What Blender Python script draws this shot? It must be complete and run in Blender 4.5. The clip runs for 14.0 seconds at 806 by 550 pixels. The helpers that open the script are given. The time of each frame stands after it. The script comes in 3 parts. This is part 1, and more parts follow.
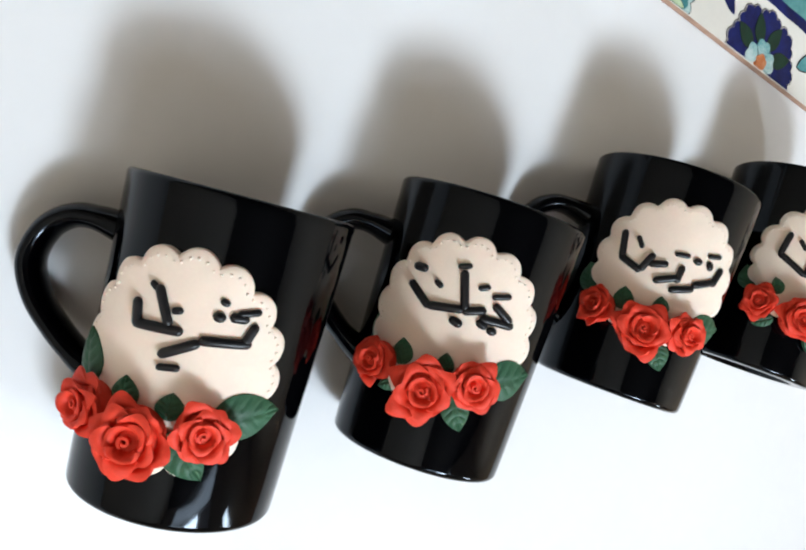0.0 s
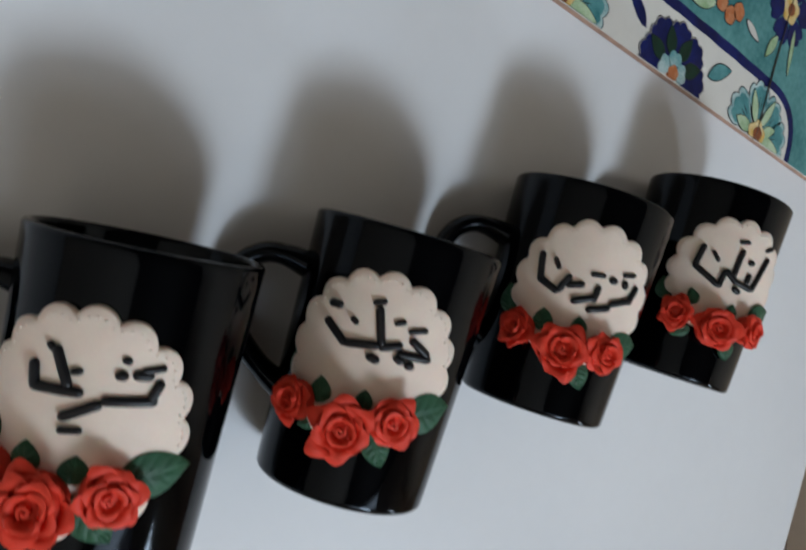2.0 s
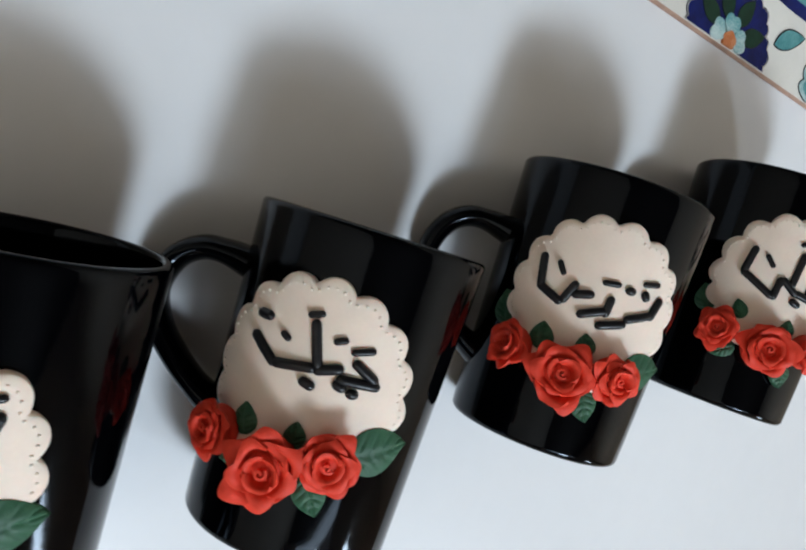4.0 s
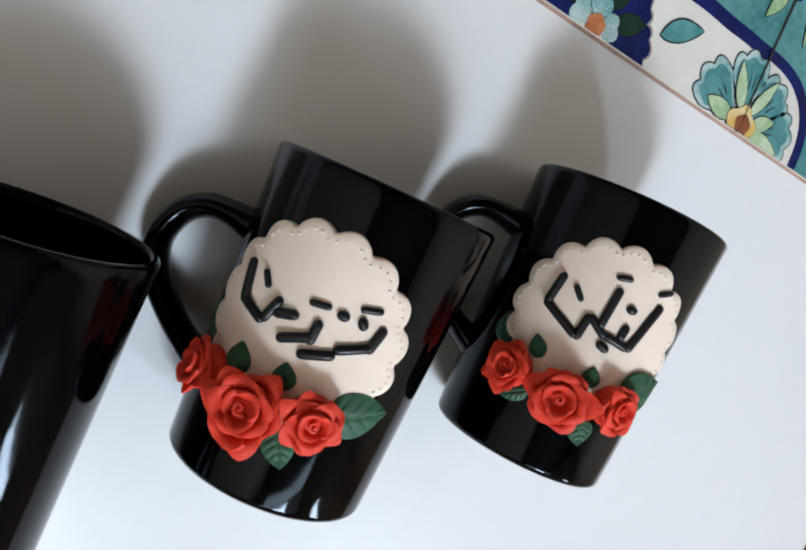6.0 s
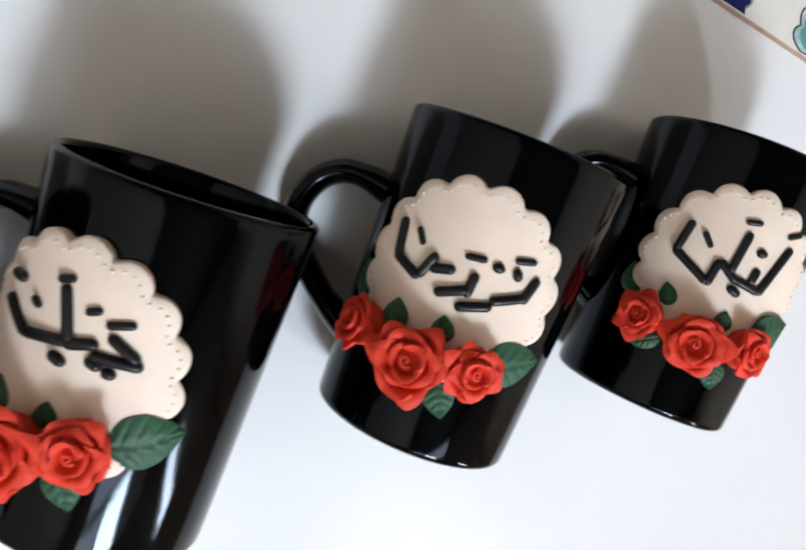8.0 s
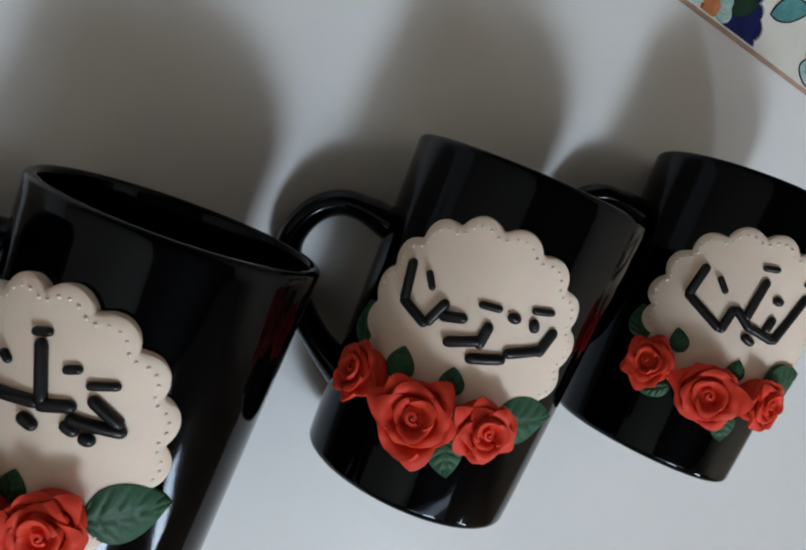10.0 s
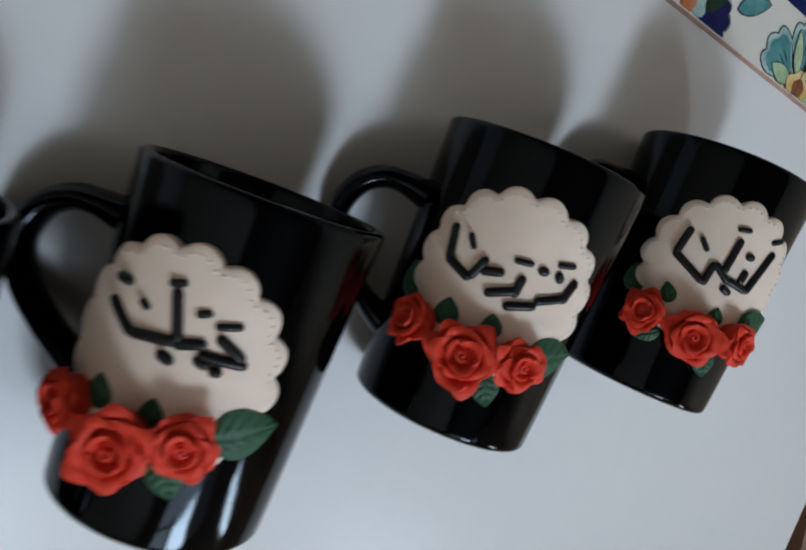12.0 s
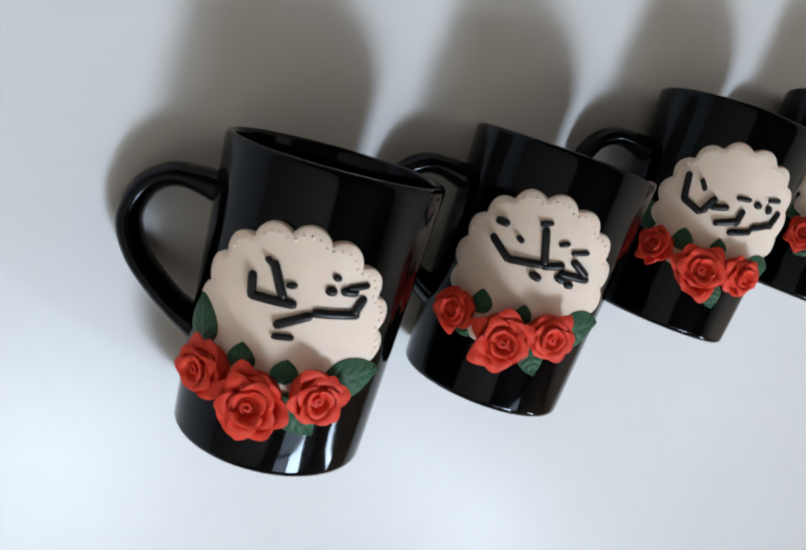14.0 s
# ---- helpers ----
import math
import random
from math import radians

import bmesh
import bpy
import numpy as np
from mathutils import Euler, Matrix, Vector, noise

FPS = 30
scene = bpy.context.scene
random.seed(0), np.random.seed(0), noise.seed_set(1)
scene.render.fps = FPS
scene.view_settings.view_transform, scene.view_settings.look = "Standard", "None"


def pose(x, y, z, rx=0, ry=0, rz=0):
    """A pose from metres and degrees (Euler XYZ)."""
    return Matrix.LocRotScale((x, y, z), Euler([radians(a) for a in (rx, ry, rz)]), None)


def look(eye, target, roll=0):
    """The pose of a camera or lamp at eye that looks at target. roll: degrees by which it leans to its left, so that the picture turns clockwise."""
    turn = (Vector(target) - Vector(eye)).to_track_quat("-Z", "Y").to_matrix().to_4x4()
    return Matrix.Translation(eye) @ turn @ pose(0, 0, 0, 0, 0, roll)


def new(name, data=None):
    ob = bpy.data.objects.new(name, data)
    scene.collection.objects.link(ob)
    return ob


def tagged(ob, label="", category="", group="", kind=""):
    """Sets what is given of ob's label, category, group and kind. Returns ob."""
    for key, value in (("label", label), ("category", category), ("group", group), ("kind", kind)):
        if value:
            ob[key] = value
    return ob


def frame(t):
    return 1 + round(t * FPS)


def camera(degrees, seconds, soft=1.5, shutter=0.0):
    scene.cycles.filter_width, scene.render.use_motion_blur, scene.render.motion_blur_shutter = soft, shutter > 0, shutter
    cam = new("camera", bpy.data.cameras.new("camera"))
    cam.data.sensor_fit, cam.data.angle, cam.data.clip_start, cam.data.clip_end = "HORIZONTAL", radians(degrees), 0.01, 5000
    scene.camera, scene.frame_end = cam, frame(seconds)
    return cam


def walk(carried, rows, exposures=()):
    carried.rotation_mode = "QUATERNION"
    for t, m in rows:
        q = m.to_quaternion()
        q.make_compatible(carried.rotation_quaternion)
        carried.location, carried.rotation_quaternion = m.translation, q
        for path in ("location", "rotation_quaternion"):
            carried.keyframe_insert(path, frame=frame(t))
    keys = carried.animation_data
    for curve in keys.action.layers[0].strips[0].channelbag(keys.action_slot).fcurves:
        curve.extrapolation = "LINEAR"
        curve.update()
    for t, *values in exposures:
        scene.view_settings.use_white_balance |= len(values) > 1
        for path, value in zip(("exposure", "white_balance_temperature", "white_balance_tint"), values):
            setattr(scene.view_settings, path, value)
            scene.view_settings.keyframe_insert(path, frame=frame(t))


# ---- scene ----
cam = camera(55.13, 14.0, soft=2.1, shutter=0.7)
# seconds, eye in metres, turn in degrees
ROWS = [
    (0, 0.00816, 0.02503, 0.27842, -8.990, -30.434, 1.471),
    (0.5, 0.01267, 0.02277, 0.28108, -8.348, -30.444, 1.120),
    (1, 0.01700, 0.02614, 0.28267, -9.113, -30.662, 1.587),
    (1.5, 0.02157, 0.03126, 0.28672, -8.726, -32.163, 1.115),
    (2, 0.01881, 0.04117, 0.27911, -9.129, -34.929, -0.031),
    (2.2, 0.02809, 0.04694, 0.27278, -8.573, -34.923, -0.184),
    (4.3, 0.08860, 0.03611, 0.25475, -10.653, -28.772, 0.556),
    (4.5, 0.09839, 0.03470, 0.25586, -10.042, -28.671, 0.386),
    (5, 0.13938, 0.03500, 0.26153, -11.292, -27.852, 2.655),
    (5.5, 0.17941, 0.04113, 0.26430, -13.545, -25.981, 5.411),
    (6, 0.19498, 0.04283, 0.25967, -14.141, -24.686, 5.599),
    (6.5, 0.19995, 0.04241, 0.25543, -13.403, -24.386, 4.487),
    (7, 0.19728, 0.04354, 0.25867, -13.871, -23.866, 3.543),
    (7.5, 0.18304, 0.03965, 0.25247, -14.546, -23.514, 2.840),
    (8, 0.15969, 0.03589, 0.25358, -14.435, -23.345, 2.227),
    (8.5, 0.14819, 0.03987, 0.25566, -14.350, -24.168, 2.674),
    (9, 0.14307, 0.04206, 0.24861, -14.067, -26.296, 4.093),
    (9.2, 0.14620, 0.04256, 0.24194, -14.170, -26.126, 4.285),
    (11.3, 0.15847, 0.04159, 0.22657, -16.549, -25.847, 4.673),
    (11.5, 0.15137, 0.03554, 0.23286, -14.905, -26.393, 3.400),
    (12, 0.11180, 0.04409, 0.24867, -16.995, -29.938, 4.814),
    (12.5, 0.07346, 0.04675, 0.26645, -14.917, -29.810, 3.608),
    (13, 0.03272, 0.05000, 0.26646, -18.854, -29.729, 5.046),
    (13.5, -0.00928, 0.05384, 0.26399, -20.621, -30.810, 3.478),
    (14, -0.02269, 0.06048, 0.26095, -20.578, -31.297, 2.718),
]
# seconds, stops, white balance
EXPOSURES = [(0.0, 0.34, 6890, 11), (0.5, -0.16, 6890, 10), (1.0, -0.48, 6790, 10.8), (1.5, -0.67, 6790, 11), (2.0, -0.67, 6640, 11), (2.2, -0.68, 6590, 10), (4.3, -0.09, 6690, 10),
             (4.5, -0.07, 6690, 10), (5.0, -0.29, 6690, 10), (5.5, 0.2, 6740, 12), (6.0, 0.0, 6690, 12), (6.5, -0.11, 6690, 12), (7.0, -0.06, 6690, 12), (7.5, 0.14, 6690, 12),
             (8.0, 0.17, 6890, 14), (8.5, -0.28, 6840, 13), (9.0, -0.54, 6790, 10), (9.2, -0.56, 6790, 10), (11.3, -0.98, 6740, 10), (11.5, -1.01, 6740, 10), (12.0, -0.76, 6490, 10),
             (12.5, -0.44, 6490, 10), (13.0, 0.4, 6840, 10), (13.5, -0.09, 6690, 12.8), (14.0, -0.22, 6690, 11.3)]
walk(cam, [(t, pose(x, y, z, rx, ry, rz)) for t, x, y, z, rx, ry, rz in ROWS], EXPOSURES)

# ---- light ----
world = bpy.data.worlds.new("world")
world.use_nodes = True
scene.world = world
sky = world.node_tree.nodes.new("ShaderNodeTexSky")
sky.sky_type, sky.sun_disc, sky.sun_elevation, sky.sun_rotation = "NISHITA", False, radians(46), radians(180)
world.node_tree.links.new(sky.outputs["Color"], world.node_tree.nodes["Background"].inputs["Color"])
world.node_tree.nodes["Background"].inputs["Strength"].default_value = 0.08

SOUTH = -1.20  # the inner face of the window wall
# the panes of the two unseen windows: x0, x1, z0, z1, watts; open sky, a dim west sash and a dim transom added for the
# glaze's grey band and shadow fill, and a low side window
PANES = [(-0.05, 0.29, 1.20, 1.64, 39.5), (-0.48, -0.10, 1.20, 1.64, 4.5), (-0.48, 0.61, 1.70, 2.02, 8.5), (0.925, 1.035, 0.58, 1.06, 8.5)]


def area_lamp(name, size, watts, colour, m):
    lamp = bpy.data.lights.new(name, "AREA")
    lamp.shape, lamp.size, lamp.size_y, lamp.energy, lamp.color = "RECTANGLE", size[0], size[1], watts, colour
    ob = new(name, lamp)
    ob.matrix_basis = m
    return ob


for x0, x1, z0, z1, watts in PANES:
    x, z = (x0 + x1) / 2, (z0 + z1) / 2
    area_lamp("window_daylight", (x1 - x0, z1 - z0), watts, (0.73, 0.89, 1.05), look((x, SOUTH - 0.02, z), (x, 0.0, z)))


# ---- materials ----
def material(name, colour, roughness=0.5, metallic=0.0, coat=0.0, vary=0.0, scale=60.0, fine=0.0, bump=0.0, bump_scale=400.0, colour2=None, subsurface=0.0, rough_vary=0.0, specular=0.5, tint=(1.0, 1.0, 1.0)):
    """A principled material whose colour wanders between two tones at a broad and a fine scale, with a fine relief."""
    mat = bpy.data.materials.new(name)
    mat.use_nodes = True
    nodes, links = mat.node_tree.nodes, mat.node_tree.links
    bsdf = nodes["Principled BSDF"]
    bsdf.inputs["Roughness"].default_value, bsdf.inputs["Metallic"].default_value = roughness, metallic
    bsdf.inputs["Specular IOR Level"].default_value = specular
    bsdf.inputs["Specular Tint"].default_value = (*tint, 1)
    bsdf.inputs["Coat Weight"].default_value, bsdf.inputs["Coat Roughness"].default_value = coat, 0.04
    bsdf.inputs["Base Color"].default_value = (*colour, 1)
    if subsurface:
        bsdf.inputs["Subsurface Weight"].default_value = subsurface
        bsdf.inputs["Subsurface Radius"].default_value = (1.0, 0.5, 0.4)
        bsdf.inputs["Subsurface Scale"].default_value = 0.0015
    coords = nodes.new("ShaderNodeTexCoord")
    if vary or fine:
        other = colour2 or tuple(c * (1 - vary) for c in colour)
        broad, grain = nodes.new("ShaderNodeTexNoise"), nodes.new("ShaderNodeTexNoise")
        broad.inputs["Scale"].default_value, broad.inputs["Detail"].default_value = scale, 5
        grain.inputs["Scale"].default_value, grain.inputs["Detail"].default_value = scale * 14, 3
        blend = nodes.new("ShaderNodeMath")
        blend.operation = "MULTIPLY_ADD"
        blend.inputs[1].default_value = fine
        ramp = nodes.new("ShaderNodeMapRange")
        ramp.inputs["From Min"].default_value, ramp.inputs["From Max"].default_value = 0.3 + fine * 0.5, 0.7 + fine * 0.5
        mix = nodes.new("ShaderNodeMix")
        mix.data_type = "RGBA"
        mix.inputs["A"].default_value, mix.inputs["B"].default_value = (*colour, 1), (*other, 1)
        links.new(coords.outputs["Object"], broad.inputs["Vector"])
        links.new(coords.outputs["Object"], grain.inputs["Vector"])
        links.new(grain.outputs["Fac"], blend.inputs[0])
        links.new(broad.outputs["Fac"], blend.inputs[2])
        links.new(blend.outputs[0], ramp.inputs["Value"])
        links.new(ramp.outputs[0], mix.inputs["Factor"])
        links.new(mix.outputs["Result"], bsdf.inputs["Base Color"])
        if rough_vary:
            rough = nodes.new("ShaderNodeMapRange")
            rough.inputs["To Min"].default_value, rough.inputs["To Max"].default_value = roughness, roughness + rough_vary
            links.new(broad.outputs["Fac"], rough.inputs["Value"])
            links.new(rough.outputs[0], bsdf.inputs["Roughness"])
    if bump:
        relief, ridge = nodes.new("ShaderNodeTexNoise"), nodes.new("ShaderNodeBump")
        relief.inputs["Scale"].default_value, relief.inputs["Detail"].default_value = bump_scale, 4
        ridge.inputs["Strength"].default_value, ridge.inputs["Distance"].default_value = bump, 0.001
        links.new(coords.outputs["Object"], relief.inputs["Vector"])
        links.new(relief.outputs["Fac"], ridge.inputs["Height"])
        links.new(ridge.outputs["Normal"], bsdf.inputs["Normal"])
    return mat


BLACK_GLAZE = material("black_glaze", (0.0006, 0.0006, 0.0010), 0.05, specular=0.18, tint=(0.78, 0.88, 1.0), vary=0.3, scale=30, fine=0.3, bump=0.10, bump_scale=48, rough_vary=0.05)
CREAM_CLAY = material("cream_clay", (0.90, 0.742, 0.628), 0.55, specular=0.35, vary=0.08, scale=70, fine=0.3, bump=0.05, bump_scale=160, subsurface=0.30)
RED_CLAY = material("red_clay", (0.82, 0.055, 0.026), 0.6, specular=0.3, vary=0.18, scale=110, fine=0.5, bump=0.12, bump_scale=500, subsurface=0.15)
GREEN_CLAY = material("green_clay", (0.030, 0.112, 0.056), 0.5, specular=0.32, vary=0.35, scale=120, fine=0.5, bump=0.12, bump_scale=500)
BLACK_CLAY = material("black_clay", (0.006, 0.006, 0.008), 0.36, specular=0.35, vary=0.3, scale=200, fine=0.5, bump=0.1, bump_scale=600)
WHITE_LACQUER = material("white_lacquer", (0.80, 0.80, 0.81), 0.32, specular=0.35, vary=0.035, scale=6, fine=0.4, bump=0.015, bump_scale=60, rough_vary=0.08)
TERRACOTTA = material("terracotta", (0.50, 0.30, 0.21), 0.85, vary=0.3, scale=150, fine=0.6, bump=0.4, bump_scale=900)
WHITE_GLAZE = material("white_glaze", (0.68, 0.645, 0.585), 0.12, specular=0.3, vary=0.06, scale=40, fine=0.4, bump=0.03, bump_scale=120, rough_vary=0.08)
GROUT = material("dark_grout", (0.12, 0.10, 0.085), 0.9, vary=0.3, scale=300, fine=0.5)
NAVY_PAINT = material("navy_paint", (0.002, 0.005, 0.048), 0.12, specular=0.12, vary=0.6, scale=90, fine=0.5, colour2=(0.005, 0.013, 0.115))
TEAL_PAINT = material("teal_paint", (0.030, 0.165, 0.180), 0.12, specular=0.14, scale=80, fine=0.4, vary=0.4, colour2=(0.12, 0.33, 0.33))
FIELD_PAINT = material("field_paint", (0.018, 0.135, 0.145), 0.12, specular=0.14, scale=20, fine=0.35, vary=0.4, colour2=(0.13, 0.34, 0.33))
PALE_GREEN_PAINT = material("pale_green_paint", (0.24, 0.39, 0.19), 0.12, specular=0.16, scale=90, fine=0.6, vary=0.4, colour2=(0.55, 0.66, 0.45))
DARK_GREEN_PAINT = material("dark_green_paint", (0.006, 0.036, 0.020), 0.12, specular=0.14, scale=150, fine=0.6, vary=0.4)
PALE_TEAL_PAINT = material("pale_teal_paint", (0.09, 0.28, 0.29), 0.12, specular=0.16, scale=90, fine=0.6, vary=0.4, colour2=(0.50, 0.62, 0.60))
YELLOW_PAINT = material("yellow_paint", (0.68, 0.40, 0.08), 0.12, specular=0.16, scale=180, fine=0.6, vary=0.3, colour2=(0.75, 0.62, 0.35))
ORANGE_PAINT = material("orange_paint", (0.46, 0.12, 0.035), 0.12, specular=0.16, scale=180, fine=0.6, vary=0.4, colour2=(0.58, 0.25, 0.12))
BROWN_PAINT = material("brown_paint", (0.28, 0.07, 0.02), 0.14, scale=180, fine=0.6, vary=0.4)
OUTLINE_PAINT = material("outline_paint", (0.008, 0.009, 0.018), 0.14, specular=0.22, scale=180, fine=0.6, vary=0.4)
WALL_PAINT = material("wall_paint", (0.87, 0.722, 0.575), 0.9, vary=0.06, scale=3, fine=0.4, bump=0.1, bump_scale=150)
# unseen north wall made dark so less fill reaches the mugs' shadows
FILL_CUT_WALL = material("fill_cut_wall", (0.12, 0.09, 0.065), 0.9, vary=0.06, scale=3, fine=0.4, bump=0.1, bump_scale=150)
# unseen ceiling kept near black so the glaze reflects dark and gaps stay shaded
DARKENED_CEILING = material("darkened_ceiling", (0.070, 0.056, 0.045), 0.9, vary=0.05, scale=3, fine=0.4)
BROWN_WOOD = material("brown_wood", (0.16, 0.075, 0.032), 0.45, vary=0.5, scale=9, fine=0.6, bump=0.1, bump_scale=80)
FRAME_PAINT = material("frame_paint", (0.75, 0.75, 0.74), 0.4, vary=0.05, scale=20, fine=0.4)


# ---- building ----
def mesh_object(name, bm, mat, smooth=True, sharp=radians(40)):
    mesh = bpy.data.meshes.new(name)
    if smooth:
        for edge in bm.edges:
            edge.smooth = not (len(edge.link_faces) == 2 and edge.calc_face_angle(0) > sharp)
    bm.to_mesh(mesh)
    bm.free()
    for one in mat if isinstance(mat, (tuple, list)) else (mat,):
        mesh.materials.append(one)
    if smooth:
        mesh.polygons.foreach_set("use_smooth", [True] * len(mesh.polygons))
    return new(name, mesh)


def part(name, bm, mat, parent, label="", smooth=True, sharp=radians(40)):
    ob = mesh_object(name, bm, mat, smooth, sharp)
    ob.parent = parent
    if label:
        ob["label"] = label
    return ob


def box_bm(x0, x1, y0, y1, z0, z1, bevel=0.0, bm=None, segments=2):
    bm = bm or bmesh.new()
    made = bmesh.ops.create_cube(bm, size=1.0, matrix=Matrix.Translation(((x0 + x1) / 2, (y0 + y1) / 2, (z0 + z1) / 2)) @ Matrix.Diagonal((x1 - x0, y1 - y0, z1 - z0, 1)))
    if bevel:
        edges = list({e for v in made["verts"] for e in v.link_edges})
        bmesh.ops.bevel(bm, geom=edges, offset=bevel, segments=segments, affect="EDGES", profile=0.5)
    return bm


def lathe_bm(profile, steps=96):
    """Turns a closed profile of (radius, along y) about the y axis."""
    bm = bmesh.new()
    rings = []
    for r, y in profile:
        if r < 1e-6:
            rings.append([bm.verts.new((0, y, 0))])
        else:
            rings.append([bm.verts.new((r * math.sin(2 * math.pi * k / steps), y, r * math.cos(2 * math.pi * k / steps))) for k in range(steps)])
    for a, b in zip(rings, rings[1:]):
        for k in range(steps):
            n = (k + 1) % steps
            quad = [a[k % len(a)], a[n % len(a)], b[n % len(b)], b[k % len(b)]]
            quad = list(dict.fromkeys(quad))
            if len(quad) > 2:
                bm.faces.new(quad)
    bmesh.ops.recalc_face_normals(bm, faces=bm.faces)
    return bm


def tube_bm(points, radii, normals=None, sides=16, round_ends=True):
    """A tube through points, with (half width, half height) at each; normals give the height's direction."""
    bm = bmesh.new()
    points = [Vector(p) for p in points]
    rings = []
    count = len(points)
    stations = []
    for k, p in enumerate(points):
        ahead = (points[min(k + 1, count - 1)] - points[max(k - 1, 0)]).normalized()
        up = Vector(normals[k]) if normals else Vector((0, 0, 1))
        up = (up - ahead * up.dot(ahead)).normalized()
        stations.append((p, ahead, up, radii[k]))
    if round_ends:
        p, ahead, up, (w, h) = stations[0]
        stations = [(p - ahead * w * math.sin(a), ahead, up, (w * math.cos(a), h * math.cos(a))) for a in (1.45, 1.1, 0.6)] + stations
        p, ahead, up, (w, h) = stations[-1]
        stations += [(p + ahead * w * math.sin(a), ahead, up, (w * math.cos(a), h * math.cos(a))) for a in (0.6, 1.1, 1.45)]
    for p, ahead, up, (w, h) in stations:
        side = ahead.cross(up)
        rings.append([bm.verts.new(p + side * (w * math.cos(2 * math.pi * k / sides)) + up * (h * math.sin(2 * math.pi * k / sides))) for k in range(sides)])
    for a, b in zip(rings, rings[1:]):
        for k in range(sides):
            bm.faces.new((a[k], a[(k + 1) % sides], b[(k + 1) % sides], b[k]))
    bm.faces.new(rings[0]), bm.faces.new(rings[-1])
    bmesh.ops.recalc_face_normals(bm, faces=bm.faces)
    return bm


def smooth_path(points, steps=10):
    """A Catmull-Rom curve through the points."""
    points = [Vector(p) for p in points]
    ends = [points[0] * 2 - points[1], *points, points[-1] * 2 - points[-2]]
    out = []
    for a, b, c, d in zip(ends, ends[1:], ends[2:], ends[3:]):
        for k in range(steps):
            t = k / steps
            out.append(0.5 * (2 * b + (c - a) * t + (2 * a - 5 * b + 4 * c - d) * t * t + (3 * b - a - 3 * c + d) * t ** 3))
    return [*out, points[-1]]


# ---- the room ----
E_AXIS, N_AXIS = Vector((0.93725, -0.34866, 0)).normalized(), Vector((0.34866, 0.93725, 0)).normalized()
TABLE = Matrix(((E_AXIS.x, N_AXIS.x, 0, -0.0028), (E_AXIS.y, N_AXIS.y, 0, 0.0043), (0, 0, 1, 0), (0, 0, 0, 1)))
FLOOR_Z, CEIL_Z = -0.45, 2.15
X0, X1, Y0, Y1 = -0.90, 1.45, SOUTH, 2.8


def room():
    tagged(mesh_object("floor", box_bm(X0 - 0.1, X1 + 0.1, Y0 - 0.1, Y1 + 0.1, FLOOR_Z - 0.1, FLOOR_Z), BROWN_WOOD, False), "brown wooden floor below the white table", "floor", kind="structure")
    tagged(mesh_object("ceiling", box_bm(X0 - 0.1, X1 + 0.1, Y0 - 0.1, Y1 + 0.1, CEIL_Z, CEIL_Z + 0.1), DARKENED_CEILING, False), "unseen ceiling, darkened to keep the glaze black and shadows deep", "ceiling", kind="structure")
    # unseen side walls stand close to bounce fill; dark north wall cuts it
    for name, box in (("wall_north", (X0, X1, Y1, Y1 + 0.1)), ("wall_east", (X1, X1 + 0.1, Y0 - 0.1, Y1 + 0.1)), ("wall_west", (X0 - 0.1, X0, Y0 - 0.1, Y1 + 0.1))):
        tagged(mesh_object(name, box_bm(*box, FLOOR_Z, CEIL_Z), FILL_CUT_WALL if name == "wall_north" else WALL_PAINT, False), "unseen room wall, made dark to deepen shadows behind the mugs" if name == "wall_north" else "unseen beige room wall, set close to bounce fill light", "wall", kind="structure")
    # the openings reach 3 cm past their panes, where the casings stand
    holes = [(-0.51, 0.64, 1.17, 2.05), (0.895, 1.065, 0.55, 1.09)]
    xs, zs = sorted({X0, X1, *(v for h in holes for v in h[:2])}), sorted({FLOOR_Z, CEIL_Z, *(v for h in holes for v in h[2:])})
    bm = bmesh.new()
    for x0, x1 in zip(xs, xs[1:]):
        for z0, z1 in zip(zs, zs[1:]):
            if not any(h[0] <= x0 < h[1] and h[2] <= z0 < h[3] for h in holes):
                box_bm(x0, x1, Y0 - 0.1, Y0, z0, z1, bm=bm)
    tagged(mesh_object("wall_south", bm, WALL_PAINT, False), "plain beige painted wall with two window openings", "wall", kind="structure")
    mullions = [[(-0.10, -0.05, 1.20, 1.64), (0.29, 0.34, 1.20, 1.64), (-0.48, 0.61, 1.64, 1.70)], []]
    labels = ["unseen white three-sash window, west sash and transom added as fill", "small white low side window"]
    for k, (x0, x1, z0, z1) in enumerate(holes):
        window = tagged(new("window_%d" % (k + 1)), labels[k], "window", kind="structure")
        sides = [(x0, x0 + 0.03, z0, z1), (x1 - 0.03, x1, z0, z1), (x0 + 0.03, x1 - 0.03, z0, z0 + 0.03), (x0 + 0.03, x1 - 0.03, z1 - 0.03, z1)]
        for a, b, c, d in sides + mullions[k]:
            part("window_frame", box_bm(a, b, Y0 - 0.012, Y0 + 0.004, c, d, 0.003), FRAME_PAINT, window)


room()


# ---- the table and its tiles ----
EDGE_E, TILE_N, JOINT_E, TILE_TOP, TILE, PAINT_SCALE = 0.6235, 0.2078, 0.4333, 0.0045, 0.198, 0.94


